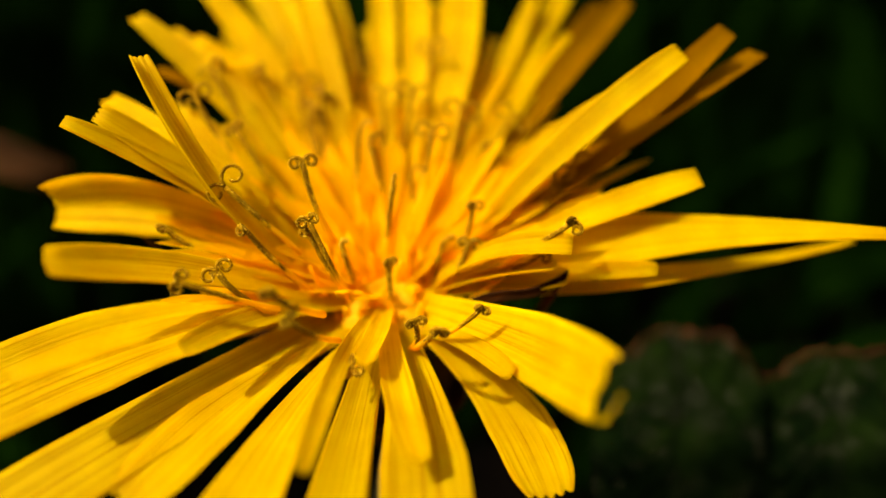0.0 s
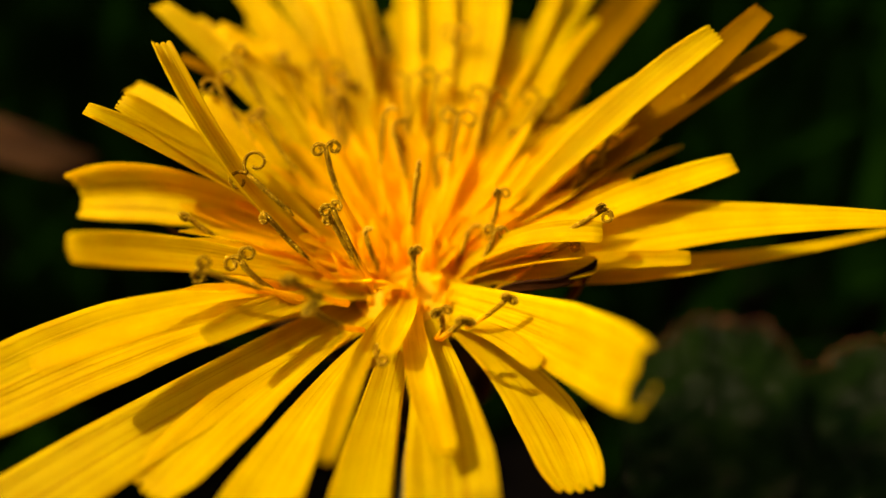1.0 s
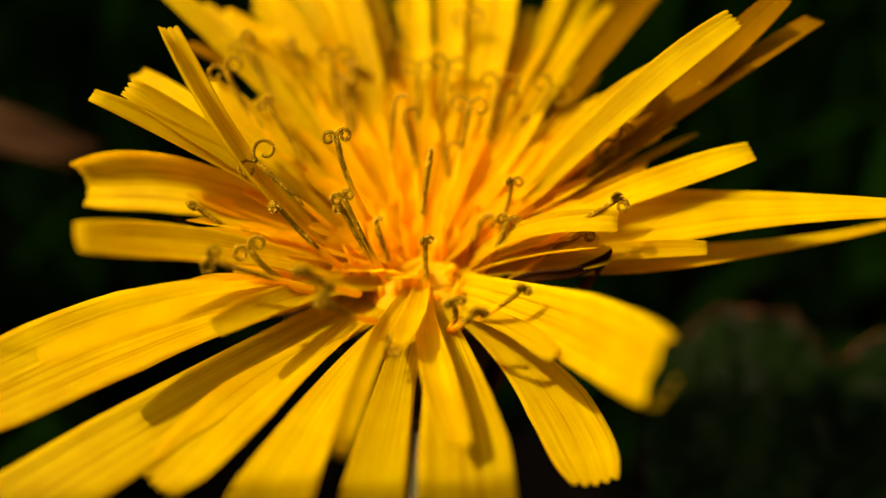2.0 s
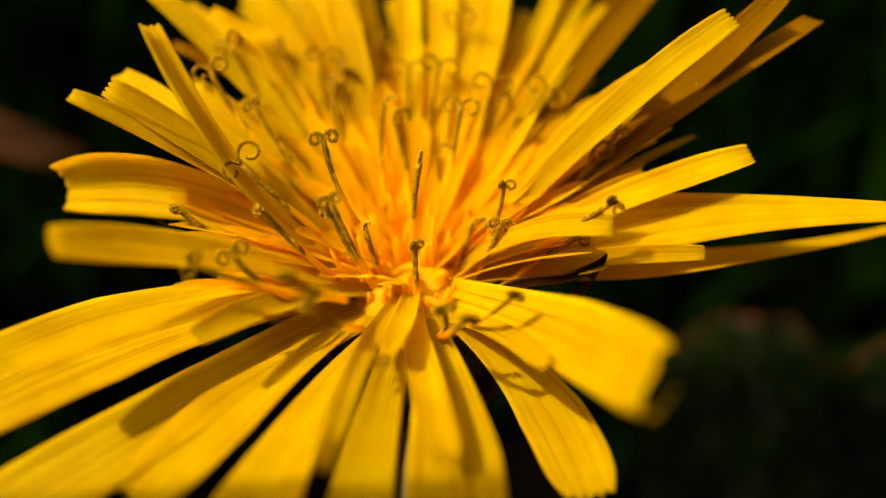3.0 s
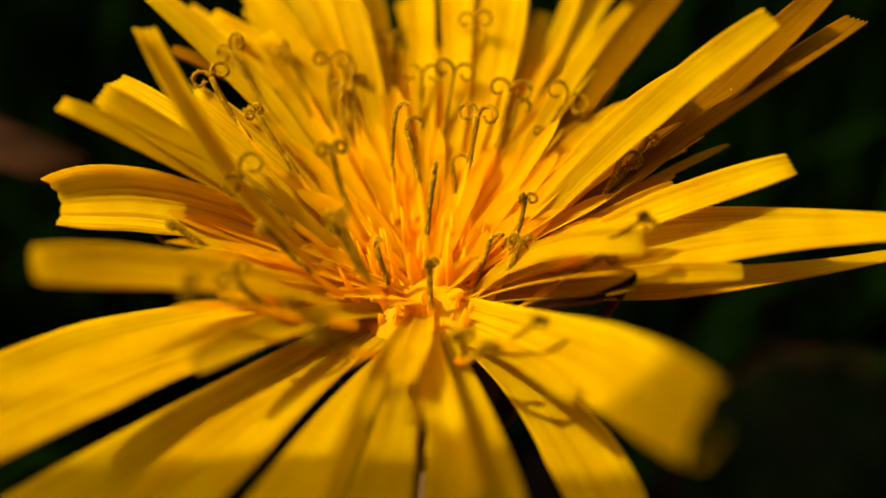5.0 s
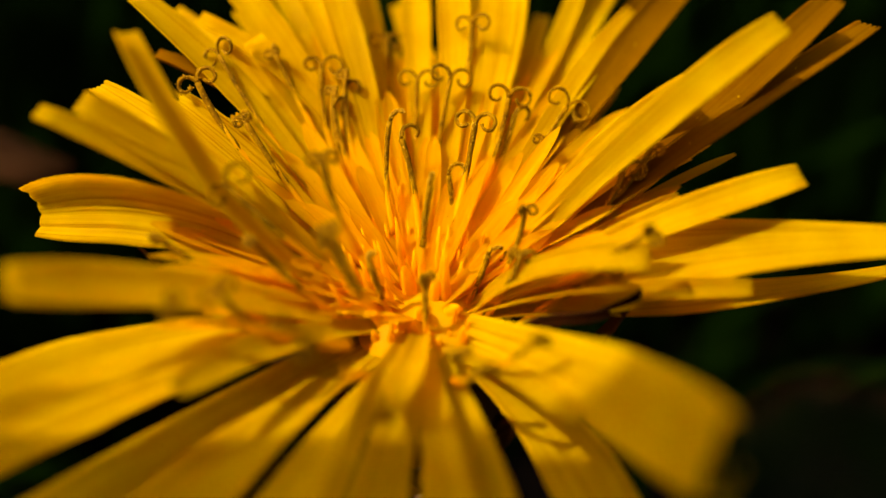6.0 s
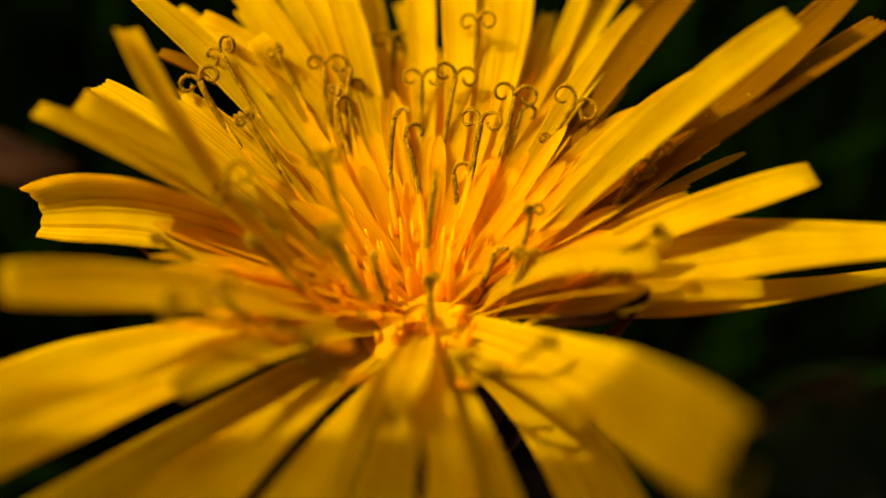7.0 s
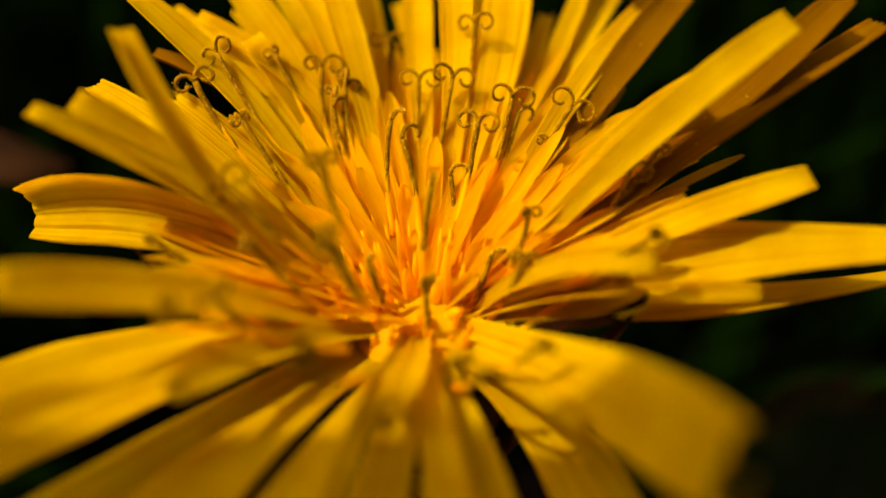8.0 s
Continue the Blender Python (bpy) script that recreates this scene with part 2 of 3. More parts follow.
def stem_and_bracts():
    bm = bmesh.new()
    pts = [Vector((0.001 * math.sin(i * 0.9), 0.0012 * math.cos(i * 0.7), -HEAD - 0.002 + (HEAD - 0.006) * i / 9)) for i in range(10)]
    tube(bm, pts, [0.0016] * 9 + [0.0019], 12)
    part("stem", bm, STEM, flower, "ribbed green stem")
    bm = bmesh.new()
    prof = [(0.0, -9.5), (2.2, -9.2), (3.6, -7.5), (4.2, -5), (4.3, -2.5), (4.0, -1.0), (2.6, -0.5), (0, -0.3)]
    rings = []
    for r, z in prof:
        rings.append([bm.verts.new(polar(k * 15, max(r, 0.02), z)) for k in range(24)])
    for a, b in zip(rings, rings[1:]):
        for k in range(24):
            bm.faces.new((a[k], a[(k + 1) % 24], b[(k + 1) % 24], b[k]))
    part("receptacle", bm, BRACT, flower, "swollen green base of the head")
    bm = bmesh.new()
    bmesh.ops.create_icosphere(bm, subdivisions=3, radius=1.0, matrix=Matrix.Translation((0, 0, -0.0008)) @ Matrix.Diagonal((0.0040, 0.0040, 0.0020, 1)))
    part("disc", bm, DISC, flower, "yellow middle of the head")
    for k in range(22):
        az = k * 360 / 22 + rnd.uniform(-4, 4)
        out = rnd.uniform(5.4, 7.4)
        rise = rnd.uniform(-0.5, 1.2)
        if 185 < az < 355:
            out, rise = out - 1.3, rise - 5.0
        bract(az, out, rise, 1.5)


def bract(az, reach, rise, width):
    bm = bmesh.new()
    foot, tip = polar(az, 3.4, -8), polar(az, reach, rise)
    spine, lat = arc(foot, tip, -1.6, 0, 10)
    strap(bm, spine, lat, width * MM, lambda s: max(0.05, (0.8 + 0.4 * s) * (1 - s ** 3)), 0.35, 0.00018, 7, rng=rnd, ridge=0.01)
    return part("bract", bm, BRACT, flower)


stem_and_bracts()
bract(-7, 9.9, 2.4, 1.9)
bract(174, 14.0, 3.2, 1.4)


def dry_bract():
    """A dried outer bract, bent up at its tip, between the front petals and those beside them."""
    bm = bmesh.new()
    knots = [polar(-55, 1.8, -1.5), polar(-36, 4.2, 0.6), polar(-26, 6.2, 2.5), polar(-19.5, 8.1, 2.4), polar(-12.5, 9.7, 3.0), polar(-11.8, 9.9, 3.5)]
    spine = []
    for i in range(len(knots) - 1):
        for k in range(4):
            spine.append(knots[i].lerp(knots[i + 1], k / 4))
    spine.append(knots[-1])
    for n in range(3):
        spine = [spine[0]] + [(a + b + c) / 3 for a, b, c in zip(spine, spine[1:], spine[2:])] + [spine[-1]]
    strap(bm, spine, Vector((0.05, 0.15, 1.0)), 0.0007, lambda s: max(0.1, (0.7 + 0.5 * s) * (1 - s ** 4)), 0.3, 0.00015, 7, rng=rnd, ridge=0.01)
    part("bract", bm, DRY, flower, "dried dark brown bract with a bent tip")


dry_bract()
specks = []


def floret(az, reach, rise, width, arch, side, cup=0.2, taper=0, roll=0, foot_r=None, teeth=0.13, wave=0.07, neck=0.30, mat=None, mix=False):
    """One strap-shaped floret: its tip by direction, reach and rise from the middle of the head, in degrees and millimetres."""
    tip = polar(az, reach, rise)
    foot = polar(az, min(3.2, 0.22 * reach) if foot_r is None else foot_r, 0)
    spine, lat = arc(foot, tip, arch, side, 24)
    if roll:
        lat = Matrix.Rotation(radians(roll), 3, (tip - foot).normalized()) @ lat
    if taper:
        prof = lambda s: 0.35 + 0.65 * min(1, s / 0.35) ** 1.2 if s < 0.42 else max(0.06, 1 - 0.86 * ((s - 0.42) / 0.58) ** 0.8)
    else:
        prof = lambda s: (neck + (1 - neck) * min(1, s / 0.66) ** 1.1) * (1 - 0.26 * max(0, (s - 0.8) / 0.2) ** 2)
    if mix:
        prof = lambda s: (neck + (1 - neck) * min(1, s / 0.66) ** 1.1) * math.sqrt(max(0.04, 1 - max(0, (s - 0.8) / 0.2) ** 2))
    bm = bmesh.new()
    for k in range(rnd.randrange(2, 7)):
        i = rnd.randrange(6, 22)
        up = (spine[i + 1] - spine[i]).cross(lat).normalized()
        off = rnd.uniform(-0.3, 0.3)
        specks.append(spine[i] + lat * off * width * MM * prof(i / 23) + up * (0.00006 + cup * 0.8 * off * off * width * MM))
    strap(bm, spine, lat, width * MM, prof, cup, 0.00009, 16, teeth * rnd.uniform(0.4, 1.1) * (0 if taper else 1), 0.009, wave, rnd, sheet=mix)
    return part("floret", bm, mat or YELLOW, flower)


def style(az, reach, rise, faz, freach, frise, kind):
    """A style on its stalk, with two curled branches (Y), one visible curl (P, S, H) or still closed (I)."""
    tip, near = polar(az, reach, rise), polar(faz, freach, frise)
    way = tip - near
    root = polar(faz, freach * 0.72, max(0.3, frise - 2.4)) if frise > 1 else polar(faz, freach * 0.8, 0.2)
    bm = bmesh.new()
    path = [(1 - s) ** 2 * root + 2 * s * (1 - s) * (near + way * 0.05) + s * s * tip for s in (i / 13 for i in range(14))]
    r0 = 0.000115 + rnd.uniform(-0.00001, 0.00002)
    tube(bm, path[5:], [r0 * (0.95 + 0.25 * i / 13) for i in range(5, 14)], 7, 0.14, rnd)
    up = (path[-1] - path[-2]).normalized()
    face = rnd.uniform(-0.5, 0.5)
    lat = Vector((math.cos(face), math.sin(face), 0))
    lat = (lat - up * lat.dot(up)).normalized()
    if kind == "Y":
        branches = [(lat, 1.1, 0.00048), (-lat, 1.05, 0.00046)]
    elif kind == "D":
        branches = [(lat, 1.35, 0.00030), (-lat, 1.3, 0.00028)]
    elif kind == "C":
        branches = [(lat, 1.7, 0.00019), (-lat * 0.7 + lat.cross(up) * 0.5, 1.7, 0.00018)]
    elif kind == "H":
        branches = [(lat, 0.75, 0.00042)]
    elif kind == "S":
        branches = [(lat, 1.2, 0.00022), (-lat * 0.6 + lat.cross(up) * 0.7, 1.2, 0.0002)]
    elif kind == "I":
        branches = [(lat * 0.3 + lat.cross(up) * 0.6, 0.35, 0.0007)]
    else:
        branches = [(lat * 0.5 + lat.cross(up) * 0.8, 1.5, 0.00024), (-lat, 1.5, 0.00022)]
    curls = []
    for out, turns, size in branches:
        out = (out - up * out.dot(up)).normalized()
        size *= rnd.uniform(0.85, 1.15)
        pts, rad = [], []
        steps = 16
        p = path[-1].copy()
        angle = 0.25
        length = turns * 2 * math.pi * size * 0.85
        for i in range(steps):
            s = i / (steps - 1)
            pts.append(p.copy())
            rad.append(r0 * (0.85 - 0.2 * s))
            p += (up * math.cos(angle) + out * math.sin(angle)) * length / steps
            angle += turns * 2 * math.pi / steps * (0.55 + 0.9 * s)
        tube(bm, pts, rad, 6, 0.22, rnd)
        curls.append(pts)
    ob = part("style", bm, STYLE, flower)
    bm = bmesh.new()
    tube(bm, path[:9], [r0 * (1.45 - 0.06 * i) for i in range(9)], 8, 0.1, rnd)
    part("anther_tube", bm, DISC, ob, "yellow tube of anthers")
    # grains of pollen that stick to it
    bm = bmesh.new()
    for k in range(190):
        line = path[6:] if rnd.random() < 0.5 else rnd.choice(curls)
        i = rnd.randrange(len(line) - 1)
        base = line[i].lerp(line[i + 1], rnd.random())
        off = Vector((rnd.gauss(0, 1), rnd.gauss(0, 1), rnd.gauss(0, 1))).normalized() * r0 * rnd.uniform(0.9, 1.25)
        bmesh.ops.create_icosphere(bm, subdivisions=1, radius=rnd.uniform(0.000018, 0.000042), matrix=Matrix.Translation(base + off))
    part("pollen", bm, POLLEN, ob, "grains of yellow pollen")
    return ob


# the florets that stand out
floret(-151.3, 23.04, 1.55, 4.66, 0.90, -3.46, cup=0.15, roll=-21, neck=0.23, foot_r=1.68, wave=0.03)
floret(-144.6, 18.37, 4.65, 1.77, 1.43, -1.18, cup=0.30, roll=9, neck=0.30, foot_r=2.17, wave=0.03)
floret(-138.0, 26.93, -0.80, 4.32, 0.86, -0.00, cup=0.20, roll=-3, neck=0.62, foot_r=2.44, wave=0.03)
floret(-127.1, 17.22, 0.11, 3.80, 0.61, -0.72, cup=0.25, roll=10, neck=0.10, foot_r=3.10, wave=0.03)
floret(-106.8, 22.03, 0.56, 3.71, 0.40, -2.18, cup=0.25, roll=8, neck=0.08, foot_r=2.25, wave=0.03)
floret(-94.8, 19.90, -0.02, 2.73, -0.05, -0.50, cup=0.25, roll=-3, neck=0.40, foot_r=2.35, wave=0.03)
floret(-81.6, 17.88, -0.42, 4.08, 1.19, 1.28, cup=0.20, roll=9, neck=0.22, foot_r=1.59, wave=0.03)
floret(-55.4, 14.51, -1.90, 3.37, -1.42, 2.95, cup=0.15, roll=1, neck=0.32, foot_r=2.80, wave=0.03)
floret(-53.8, 16.54, 6.89, 3.39, -1.35, 2.92, cup=0.15, roll=51, neck=0.42, foot_r=0.55, wave=0.03)
floret(-98.9, 14.64, 3.80, 1.05, 1.46, -0.82, cup=0.50, roll=-24, neck=0.52, foot_r=0.64, wave=0.03)
floret(-80.2, 13.03, 1.95, 1.73, 1.34, -0.99, cup=0.50, roll=-4, neck=0.48, foot_r=1.31, wave=0.03)
floret(-53.3, 10.63, 2.77, 1.13, 0.15, 0.87, cup=0.40, roll=36, neck=0.56, foot_r=3.60, wave=0.03)
floret(-92.9, 8.35, 3.20, 1.36, 0.61, 0.41, cup=0.6, foot_r=0.8, neck=0.6)
floret(-136.9, 11.93, 3.96, 1.38, 0.80, -1.38, cup=0.40, roll=-29, neck=0.48, foot_r=1.33, wave=0.03)
floret(-150.1, 15.46, 8.72, 1.92, 0.29, -1.88, cup=0.25, roll=-23, neck=0.42, foot_r=2.24, wave=0.03)
floret(183.9, 12.49, 2.62, 1.68, 0.50, -1.56, cup=0.60, roll=-38, neck=0.49, foot_r=1.44, wave=0.03)
floret(170.9, 19.35, 4.35, 4.22, 5.65, 0.48, cup=0.75, roll=-75, neck=0.40, foot_r=3.40, wave=0.03, teeth=0.03)
floret(178.1, 15.60, 10.75, 1.69, 1.23, -1.23, cup=0.7, roll=-5)
floret(172.0, 14.72, 10.51, 1.80, 1.46, 0.00, cup=0.8, roll=-30)
floret(157.7, 17.36, 9.10, 1.48, 5.05, 2.94, cup=0.5)
floret(167.4, 12.32, 13.30, 1.80, 0.00, 4.92, cup=0.8)
floret(153.3, 13.62, 8.49, 1.97, 2.04, 0.00, cup=0.4, roll=-40)
floret(143.2, 19.22, 12.11, 1.84, 1.51, -1.51, cup=0.5, roll=-5)
floret(145.0, 17.62, 9.20, 1.43, 1.60, -5.13, cup=0.7, mat=BRONZE_SHADE)
floret(136.1, 17.21, 10.45, 1.65, 1.64, -5.24, cup=0.7)
floret(127.7, 19.32, 12.54, 1.98, 0.00, -2.55, cup=0.4, roll=-25)
floret(130.2, 14.75, 9.60, 1.79, -0.56, -1.88, cup=0.5)
floret(115.4, 20.46, 12.25, 1.77, 2.78, -1.06, cup=0.5)
floret(109.6, 20.24, 13.01, 1.96, 3.22, 0.00, cup=0.3)
floret(103.5, 20.49, 10.82, 1.90, 0.38, 0.00, cup=0.3, roll=-5)
floret(97.2, 19.24, 8.65, 1.28, 0.34, -2.28, cup=0.7)
floret(87.7, 20.45, 12.56, 2.05, 4.00, -2.13, cup=0.45)
floret(77.1, 21.13, 12.77, 2.74, 3.30, -2.20, cup=0.2, roll=10)
floret(93.9, 22.17, 12.52, 1.90, 3.41, -0.57, cup=0.5)
floret(69.7, 19.81, 7.99, 1.49, 2.77, -1.38, cup=0.7, roll=5)
floret(63.3, 21.36, 10.84, 1.39, 0.79, -0.53, cup=0.5)
floret(53.4, 20.01, 9.15, 1.51, 4.31, -0.96, cup=0.4, roll=25)
floret(49.4, 24.14, 10.96, 1.90, 3.54, -1.18, cup=0.3, mat=BRONZE_SHADE, roll=30)
floret(52.8, 16.77, 5.69, 1.15, 2.48, -0.37, cup=0.8)
floret(117.5, 22.52, 10.89, 1.75, 1.25, -1.66, cup=0.4, roll=-20)
floret(125.2, 19.89, 9.40, 1.49, 1.80, -0.96, cup=0.5, roll=-5)
floret(107.8, 21.03, 8.75, 1.66, 1.86, -0.50, cup=0.4, roll=-10)
floret(82.3, 21.71, 9.56, 1.90, 3.52, -1.56, cup=0.3, roll=5)
floret(61.1, 25.24, 10.29, 1.87, 3.19, -0.61, cup=0.4, roll=25)
floret(53.8, 24.81, 9.83, 1.90, 2.67, -0.59, cup=0.3, mat=BRONZE_SHADE, roll=30)
floret(135.8, 20.44, 10.13, 1.83, 2.62, -1.00, cup=0.5, roll=-5)
floret(147.8, 11.73, 7.56, 1.77, 0.67, 1.19, cup=0.4, roll=-10)
floret(118.9, 16.09, 8.81, 1.45, 0.00, -0.78, cup=0.5)
floret(18.4, 16.74, 12.46, 1.77, 2.07, 0.00, cup=0.4, roll=30)
floret(23.5, 13.56, 9.76, 1.64, 1.08, 0.72, cup=0.7)
floret(22.0, 20.56, 12.70, 1.81, -1.21, 0.00, cup=0.4, roll=20, mat=BRONZE_SHADE)
floret(21.1, 22.86, 11.20, 1.77, 2.55, -1.70, cup=0.3, mat=BRONZE_SHADE)
floret(6.6, 17.25, 6.71, 1.74, 1.40, 0.02, cup=0.40, roll=23, neck=0.33, foot_r=2.71, wave=0.03)
floret(11.8, 12.55, 5.07, 1.32, 0.97, -0.36, cup=0.80, roll=35, neck=0.40, foot_r=2.73, wave=0.03)
floret(28.8, 11.15, 2.32, 0.80, 0.55, 1.69, cup=0.70, roll=-15, neck=0.42, foot_r=1.71, wave=0.03)
floret(-3.7, 26.54, 5.61, 4.08, 1.67, 2.87, cup=0.20, roll=22, neck=0.30, foot_r=1.12, taper=1, wave=0.03)
floret(-7.9, 14.60, 3.55, 1.20, 0.27, 1.10, cup=0.70, roll=35, neck=0.31, foot_r=2.53, wave=0.03)
floret(6.4, 27.94, 1.59, 2.79, 1.06, -3.40, cup=0.30, roll=-11, neck=0.30, foot_r=3.60, taper=1, wave=0.03)
floret(-14.3, 9.32, 4.07, 1.61, 0.98, 0.00, cup=0.5, foot_r=1.6, neck=0.5)
floret(-8.7, 8.06, 3.70, 1.79, 1.12, 0.00, cup=0.5, foot_r=1.6, neck=0.5)
floret(-11.5, 10.06, 2.91, 1.80, 0.66, 0.00, cup=0.4, foot_r=1.8, neck=0.5, roll=10)
floret(-13.7, 10.03, 5.28, 1.83, 2.83, 0.00, cup=0.6, roll=10)
floret(24.5, 19.93, 10.91, 0.80, -1.74, -0.88, cup=0.35, roll=-11, neck=0.41, foot_r=3.60, wave=0.03)
# end of the florets

# the florets of the inner whorls, long towards the back, short and low towards the front
for k in range(270):
    q = math.sqrt((k + 0.5) / 270)
    az = k * 137.508 % 360
    back = math.sin(radians(az))
    base_r = 3.9 * q
    if az > 312 or (q > 0.35 and az > 208):
        continue
    if back > -0.15:
        length = (5.0 + 8.5 * q) * rnd.uniform(0.8, 1.2) * (0.72 + 0.40 * min(1, max(0, back) / 0.5))
        el = radians(48 - 22 * q + rnd.uniform(-6, 4))
        wide, bowl = rnd.uniform(0.85, 1.3), rnd.uniform(0.35, 0.75)
    elif k % 2 and not 180 < az < 232:
        continue
    elif 236 < az < 318 and (k // 2) % 2:
        continue
    else:
        length = (3.0 + (5.8 if az < 232 else 2.8) * q) * rnd.uniform(0.75, 1.15)
        el = radians(56 - 40 * q + rnd.uniform(-6, 6))
        wide, bowl = rnd.uniform(0.7, 1.0), rnd.uniform(0.5, 1.0)
    floret(az + rnd.uniform(-7, 7), base_r + length * math.cos(el), length * math.sin(el), wide, length * rnd.uniform(-0.02, 0.1), rnd.uniform(-0.5, 0.5),
           cup=bowl, foot_r=base_r * 0.45, roll=rnd.uniform(-20, 20), neck=0.62, mix=True, mat=INNER)

# the corolla tubes from which the straps rise, packed over the receptacle
for k in range(150):
    q = math.sqrt((k + 0.5) / 150)
    az = k * 137.508 % 360
    front = az > 205
    if front and q > 0.62:
        continue
    low = polar(az, 0.8 + 3.4 * q, -0.2)
    tall = rnd.uniform(2.6, 4.8) * (1 - 0.3 * q) * (0.4 if front else 1)
    top = polar(az + rnd.uniform(-6, 6), 0.9 + (3.6 if front else 4.6) * q, tall)
    bm = bmesh.new()
    spine, lat = arc(low, top, rnd.uniform(-0.1, 0.2), rnd.uniform(-0.1, 0.1), 6)
    fat = rnd.uniform(0.17, 0.25) * MM
    tube(bm, spine, [fat * f for f in (0.9, 1.0, 1.0, 0.85, 0.55, 0.2)], 8, 0.05, rnd)
    part("corolla_tube", bm, DISC, flower)

# unopened buds in the very middle
for k in range(7):
    q = math.sqrt((k + 0.5) / 7)
    az = k * 137.508
    low = polar(az, 1.3 * q, 0.2)
    top = polar(az, 1.3 * q + 1.3 * q * rnd.uniform(0.7, 1.3), 1.7 + rnd.uniform(0.3, 1.5) - 0.7 * q)
    bm = bmesh.new()
    spine, lat = arc(low, top, rnd.uniform(-0.2, 0.3), rnd.uniform(-0.2, 0.2), 9)
    fat = rnd.uniform(0.24, 0.36) * MM
    tube(bm, spine, [fat * f for f in (0.8, 0.9, 1, 1, 1, 0.98, 0.9, 0.7, 0.3)], 9, 0.05, rnd)
    part("bud", bm, DISC, flower)

# the styles that stand out
style(173.0, 4.00, 8.52, -172.0, 3.72, 6.57, "D")
style(-147.1, 4.07, 6.82, -123.7, 4.21, 4.51, "P")
style(72.7, 1.61, 6.57, 88.4, 0.35, 4.40, "I")
style(76.0, 5.05, 4.99, 66.9, 4.14, 2.93, "H")
style(14.4, 4.93, 5.36, 3.7, 4.57, 3.51, "S")
style(-79.8, 1.61, 3.68, -82.3, 2.53, 1.84, "S")
style(15.2, 3.24, 3.11, -1.0, 2.58, 1.30, "H")
style(-8.4, 4.55, 4.22, -16.7, 4.27, 2.84, "D")
style(65.4, 6.07, 7.50, 64.2, 5.14, 5.70, "Y")
style(46.6, 8.73, 6.06, 45.1, 8.00, 4.55, "P")
style(-176.5, 7.85, 7.73, -169.4, 6.26, 6.19, "Y")
style(-163.3, 7.03, 6.19, -151.7, 6.04, 4.45, "P")
style(-149.2, 8.87, 5.49, -142.3, 8.48, 4.01, "D")
style(-144.5, 10.68, 6.31, -138.0, 9.43, 5.51, "D")
style(106.3, 5.73, 7.70, 117.3, 4.58, 5.21, "I")
style(101.7, 5.07, 7.02, 94.7, 4.08, 5.20, "H")
style(100.3, 13.70, 8.39, 101.3, 11.89, 5.40, "Y")
style(82.0, 9.19, 8.22, 86.8, 6.79, 4.60, "Y")
style(119.0, 11.59, 8.46, 124.4, 10.52, 5.94, "Y")
style(114.0, 10.45, 8.24, 119.0, 9.36, 5.85, "P")
style(93.0, 9.91, 7.72, 94.9, 8.37, 5.07, "Y")
style(78.7, 12.23, 9.93, 78.1, 11.62, 8.48, "Y")
style(62.1, 9.13, 7.59, 60.9, 7.94, 5.48, "Y")
style(47.3, 10.70, 7.20, 49.3, 9.46, 5.66, "Y")
style(18.2, 9.90, 6.30, 13.9, 9.32, 4.54, "Y")
style(19.5, 11.42, 7.14, 15.4, 9.80, 4.93, "P")
style(150.5, 12.43, 9.47, 153.4, 10.90, 7.22, "Y")
style(150.2, 9.76, 8.12, 153.1, 7.68, 5.70, "P")
style(139.7, 13.75, 9.71, 140.4, 11.73, 7.23, "Y")
style(127.5, 13.28, 9.10, 126.8, 11.91, 7.16, "P")
style(-175.1, 11.32, 5.55, -172.1, 10.20, 4.34, "P")
style(-8.9, 9.79, 6.20, -11.4, 8.56, 5.32, "P")
style(-10.9, 8.49, 4.32, -17.8, 6.62, 3.12, "P")
style(-118.7, 8.90, 7.11, -114.2, 8.72, 6.27, "C")
style(-114.1, 8.79, 5.74, -108.3, 8.73, 4.75, "C")
style(-73.0, 6.30, 3.60, -71.6, 6.64, 2.57, "C")
style(-67.3, 7.52, 3.96, -71.1, 7.37, 3.26, "C")
style(-49.3, 7.59, 4.26, -54.6, 7.30, 3.35, "C")
style(-97.6, 8.18, 2.57, -100.0, 7.30, 3.09, "C")
style(118.7, 10.15, 7.60, 124.2, 9.35, 5.44, "P")
style(59.6, 9.10, 6.79, 59.6, 8.21, 5.14, "H")
style(114.8, 10.30, 7.67, 119.1, 9.68, 5.87, "H")
style(120.5, 9.60, 7.01, 121.8, 8.80, 5.33, "H")
style(-159.9, 2.36, 4.01, -146.2, 2.28, 2.76, "I")
style(-152.6, 4.08, 5.93, -130.6, 3.91, 3.87, "P")
# end of the styles


# grains of pollen fallen on the straps
bm = bmesh.new()
for p in specks:
    bmesh.ops.create_icosphere(bm, subdivisions=1, radius=rnd.uniform(0.000018, 0.000042), matrix=Matrix.Translation(p))
tagged(part("pollen", bm, POLLEN, flower, "grains of pollen fallen on the petals"), kind="stuff")


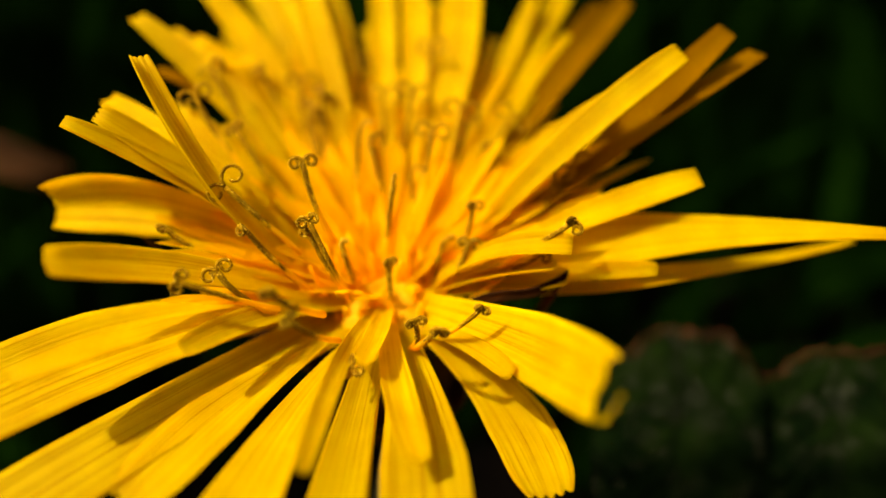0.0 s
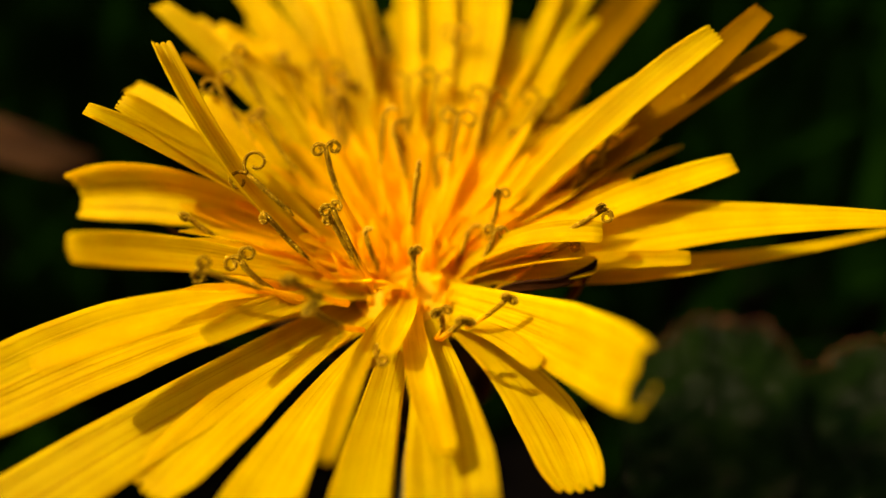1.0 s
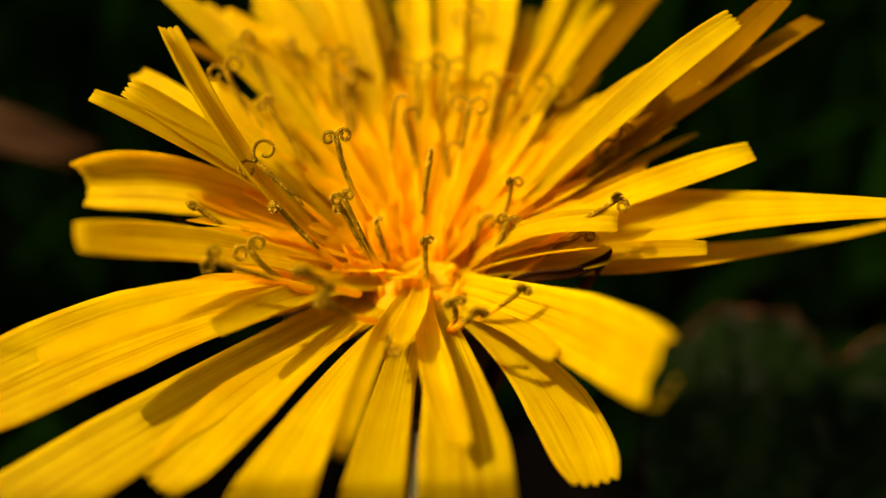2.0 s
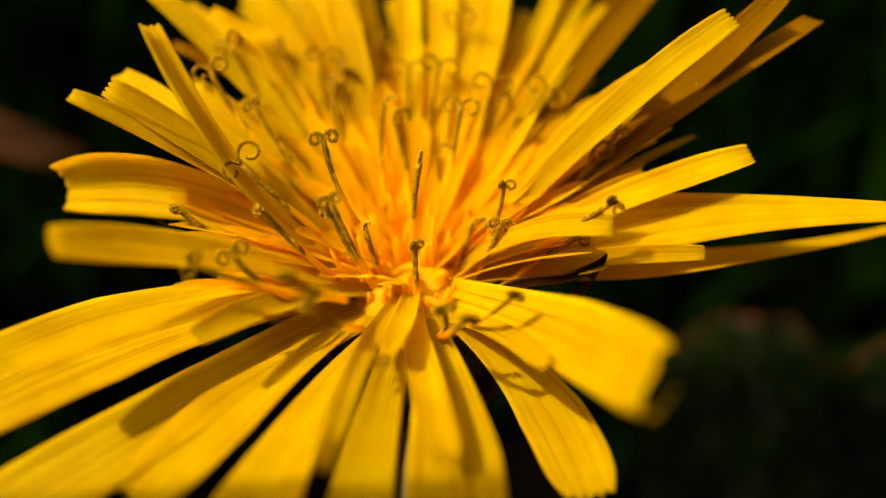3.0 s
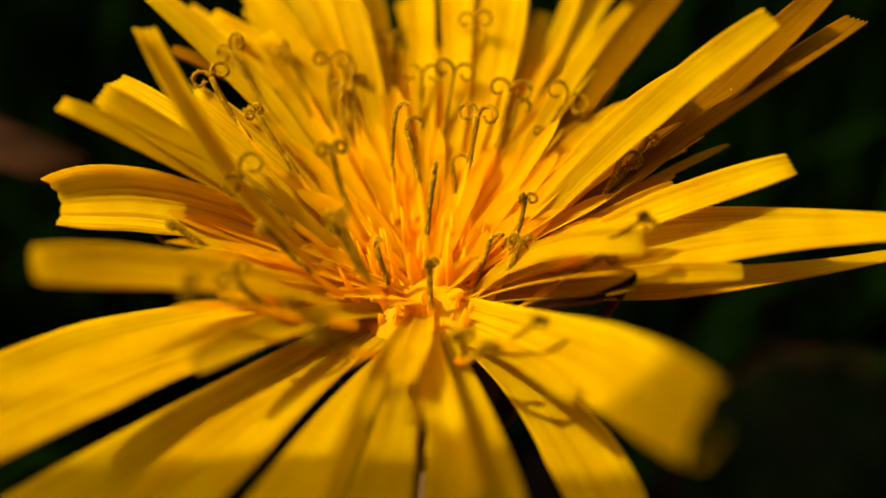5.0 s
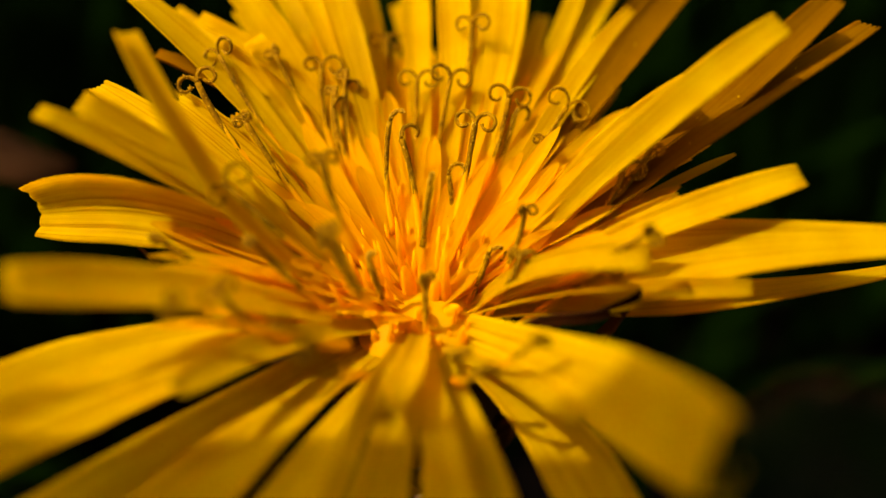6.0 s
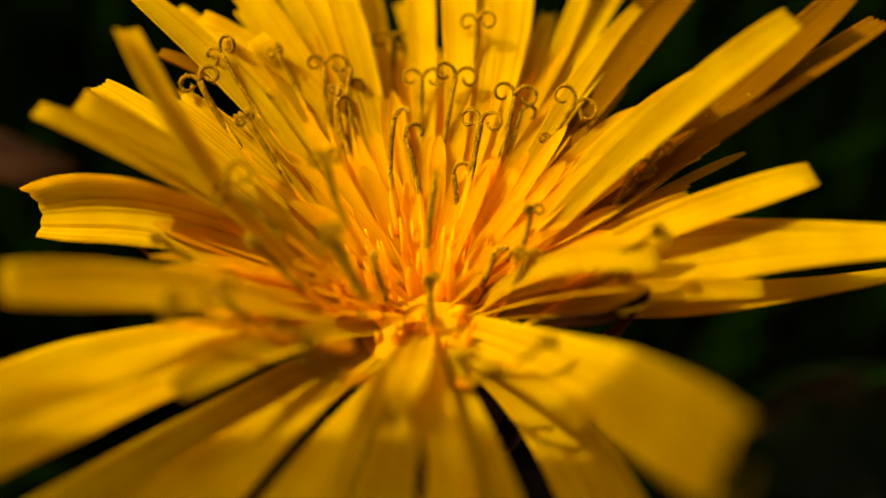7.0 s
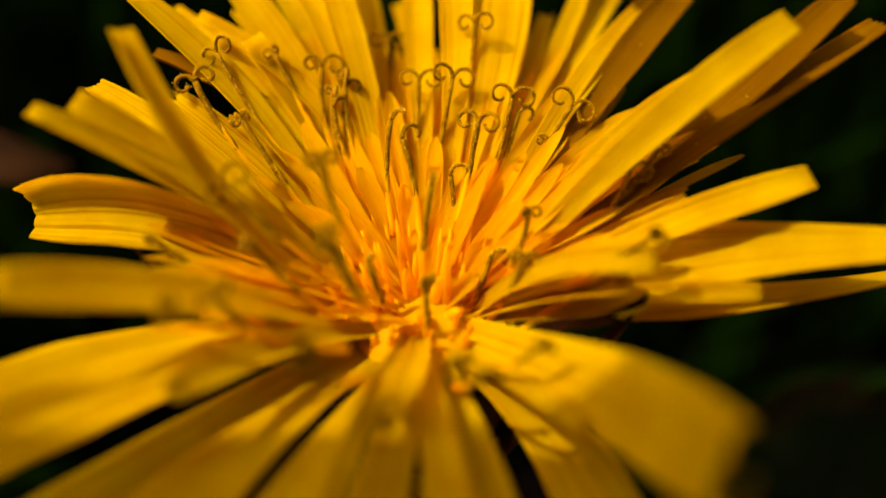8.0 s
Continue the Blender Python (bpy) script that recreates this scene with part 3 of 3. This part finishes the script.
# ---- leaf beside the flower ----
def leaflet(middle, right, up, w, h, name, label):
    """A folded, rounded leaflet with a red rim and short hairs; right and up span its face."""
    right, up = Vector(right).normalized(), Vector(up).normalized()
    up = (up - right * up.dot(right)).normalized()
    out = right.cross(up)
    thing = tagged(new(name), label, "leaf", group="leaves beside the flower")
    thing.location = middle
    bm = bmesh.new()
    na, nr = 120, 26
    def spot(a, r):
        x, y = math.sin(a), -math.cos(a)
        square = (abs(x) ** 3 + abs(y) ** 3) ** (-1 / 3)      # between a circle and a square
        edge = 1 + 0.010 * math.sin(a * 23) + 0.018 * math.sin(a * 11 + 2) + 0.012 * math.sin(a * 37)
        px, py = x * r * edge * square * w / 2 * (0.62 + 0.38 * min(1, max(0, (y * r + 1) / 1.5))), y * r * edge * square * h / 2
        v = 2 * px / w - 0.06 * math.sin(py / h * 5)
        valley = 0.13 * w * (abs(v) ** 0.7 - 0.9 * v * v)
        veins = 0.010 * w * math.sin((abs(px) * 0.8 + py) * 5200) * min(1, abs(v) * 4) * (1 - r ** 6)
        waves = (0.02 * math.sin(a * 7) + 0.012 * math.sin(a * 17 + 1)) * w * r ** 4
        return right * px + up * py + out * (valley + veins + waves)
    centre = bm.verts.new(spot(0, 0))
    rings = [[bm.verts.new(spot(2 * math.pi * k / na, (j + 1) / nr)) for k in range(na)] for j in range(nr)]
    for k in range(na):
        bm.faces.new((centre, rings[0][k], rings[0][(k + 1) % na]))
    for a, b in zip(rings, rings[1:]):
        for k in range(na):
            bm.faces.new((a[k], b[k], b[(k + 1) % na], a[(k + 1) % na]))
    bmesh.ops.solidify(bm, geom=bm.faces[:], thickness=0.0002)
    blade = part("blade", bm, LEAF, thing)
    bm = bmesh.new()
    tube(bm, [spot(math.pi * (0.72 + 0.56 * k / 80), 1.0) for k in range(81)], [0.000010 + 0.000045 * math.sin(math.pi * k / 80) * (0.6 + 0.4 * math.sin(k * 0.7)) for k in range(81)], 6, 0.5, rnd)
    part("rim", bm, RIM, thing, "reddish leaf rim")
    bm = bmesh.new()
    for k in range(170):
        a, r = rnd.gauss(math.pi, 1.1), math.sqrt(rnd.random())
        p = spot(a, r)
        q = p + (out * rnd.uniform(0.5, 1) + up * rnd.uniform(-0.6, 0.6) + right * rnd.uniform(-0.6, 0.6)).normalized() * rnd.uniform(0.0002, 0.0006)
        tube(bm, [p, p.lerp(q, 0.5), q], [0.000007, 0.000006, 0.000003], 4)
    part("hairs", bm, HAIR, thing, "short pale hairs")
    bm = bmesh.new()
    low = Vector((0, 0, 0)) + spot(0, 1.0)
    foot = Vector((low.x, low.y + 0.004, -middle[2] - 0.003))
    tube(bm, [low.lerp(foot, i / 6) + right * 0.001 * math.sin(i) for i in range(7)], [0.0006] * 7, 8)
    part("stalk", bm, STEM, thing)
    return thing


leaflet((0.0118, -0.0150, HEAD + 0.0031), (1, 0.0, -0.05), (0.06, 0.50, 0.86), 0.0068, 0.0130, "leaf", "dark green hairy leaf with a reddish rim, colour darkened for shade")
leaflet((0.0188, -0.0142, HEAD + 0.0027), (1, 0.0, 0.1), (-0.1, 0.50, 0.86), 0.0083, 0.0110, "leaf", "dark green leaf with a reddish rim behind another leaf, colour darkened for shade")


def withered_leaf():
    bm = bmesh.new()
    foot, tip = Vector((-0.075, 0.030, 0.000)), Vector((-0.0290, 0.0195, -0.0045))
    spine, lat = arc(foot, tip, 3, 0, 14)
    spine = [Vector((-0.080, 0.031, -HEAD - 0.002)), Vector((-0.079, 0.031, -HEAD * 0.4))] + spine
    strap(bm, spine, lat, 0.008, lambda s: 0.4 + 0.6 * math.sin(math.pi * min(1, s * 0.9 + 0.05)), 0.3, 0.0002, 9, rng=rnd)
    ob = part("withered_leaf", bm, BROWN, None)
    ob.location = (0, 0, HEAD)
    tagged(ob, "withered brown blade leaning beside the flower", "leaf")


withered_leaf()


# ---- the phone that films: its upper edge shades the front of the flower ----
phone = tagged(new("phone"), "black phone held close to the flower, casting shade", "phone")


def phone_body():
    """Held on its long side, with its upper edge over the lens."""
    bm = bmesh.new()
    turn = Matrix.Translation((-0.0365, 0, 0)) @ Matrix.Rotation(radians(1.5), 4, "Z")
    bmesh.ops.create_cube(bm, size=1.0, matrix=turn @ Matrix.Translation((-0.020, -0.0355, 0.012)) @ Matrix.Diagonal((0.150, 0.071, 0.008, 1)))
    bmesh.ops.bevel(bm, geom=bm.edges[:], offset=0.0012, segments=3, affect="EDGES")
    part("body", bm, BLACK, phone)


phone_body()


GRIP = [(0.0, 28.8), (2.5, 29.4), (4.0, 29.1), (6.0, 31.5), (8.0, 31.5)]   # seconds, upper edge over the lens in mm


def phone_pose(t, x, y, z):
    """The phone goes along with the lens and slips a little in the grip."""
    over = float(np.interp(t, [g[0] for g in GRIP], [g[1] for g in GRIP]))
    return pose(x * MM, y * MM, HEAD + z * MM, 51.5, 1.2, 1.6) @ pose(0, over * MM, 0)


def motions():
    walk(phone, [(row[0], phone_pose(*row[:4])) for row in PATH])


motions()
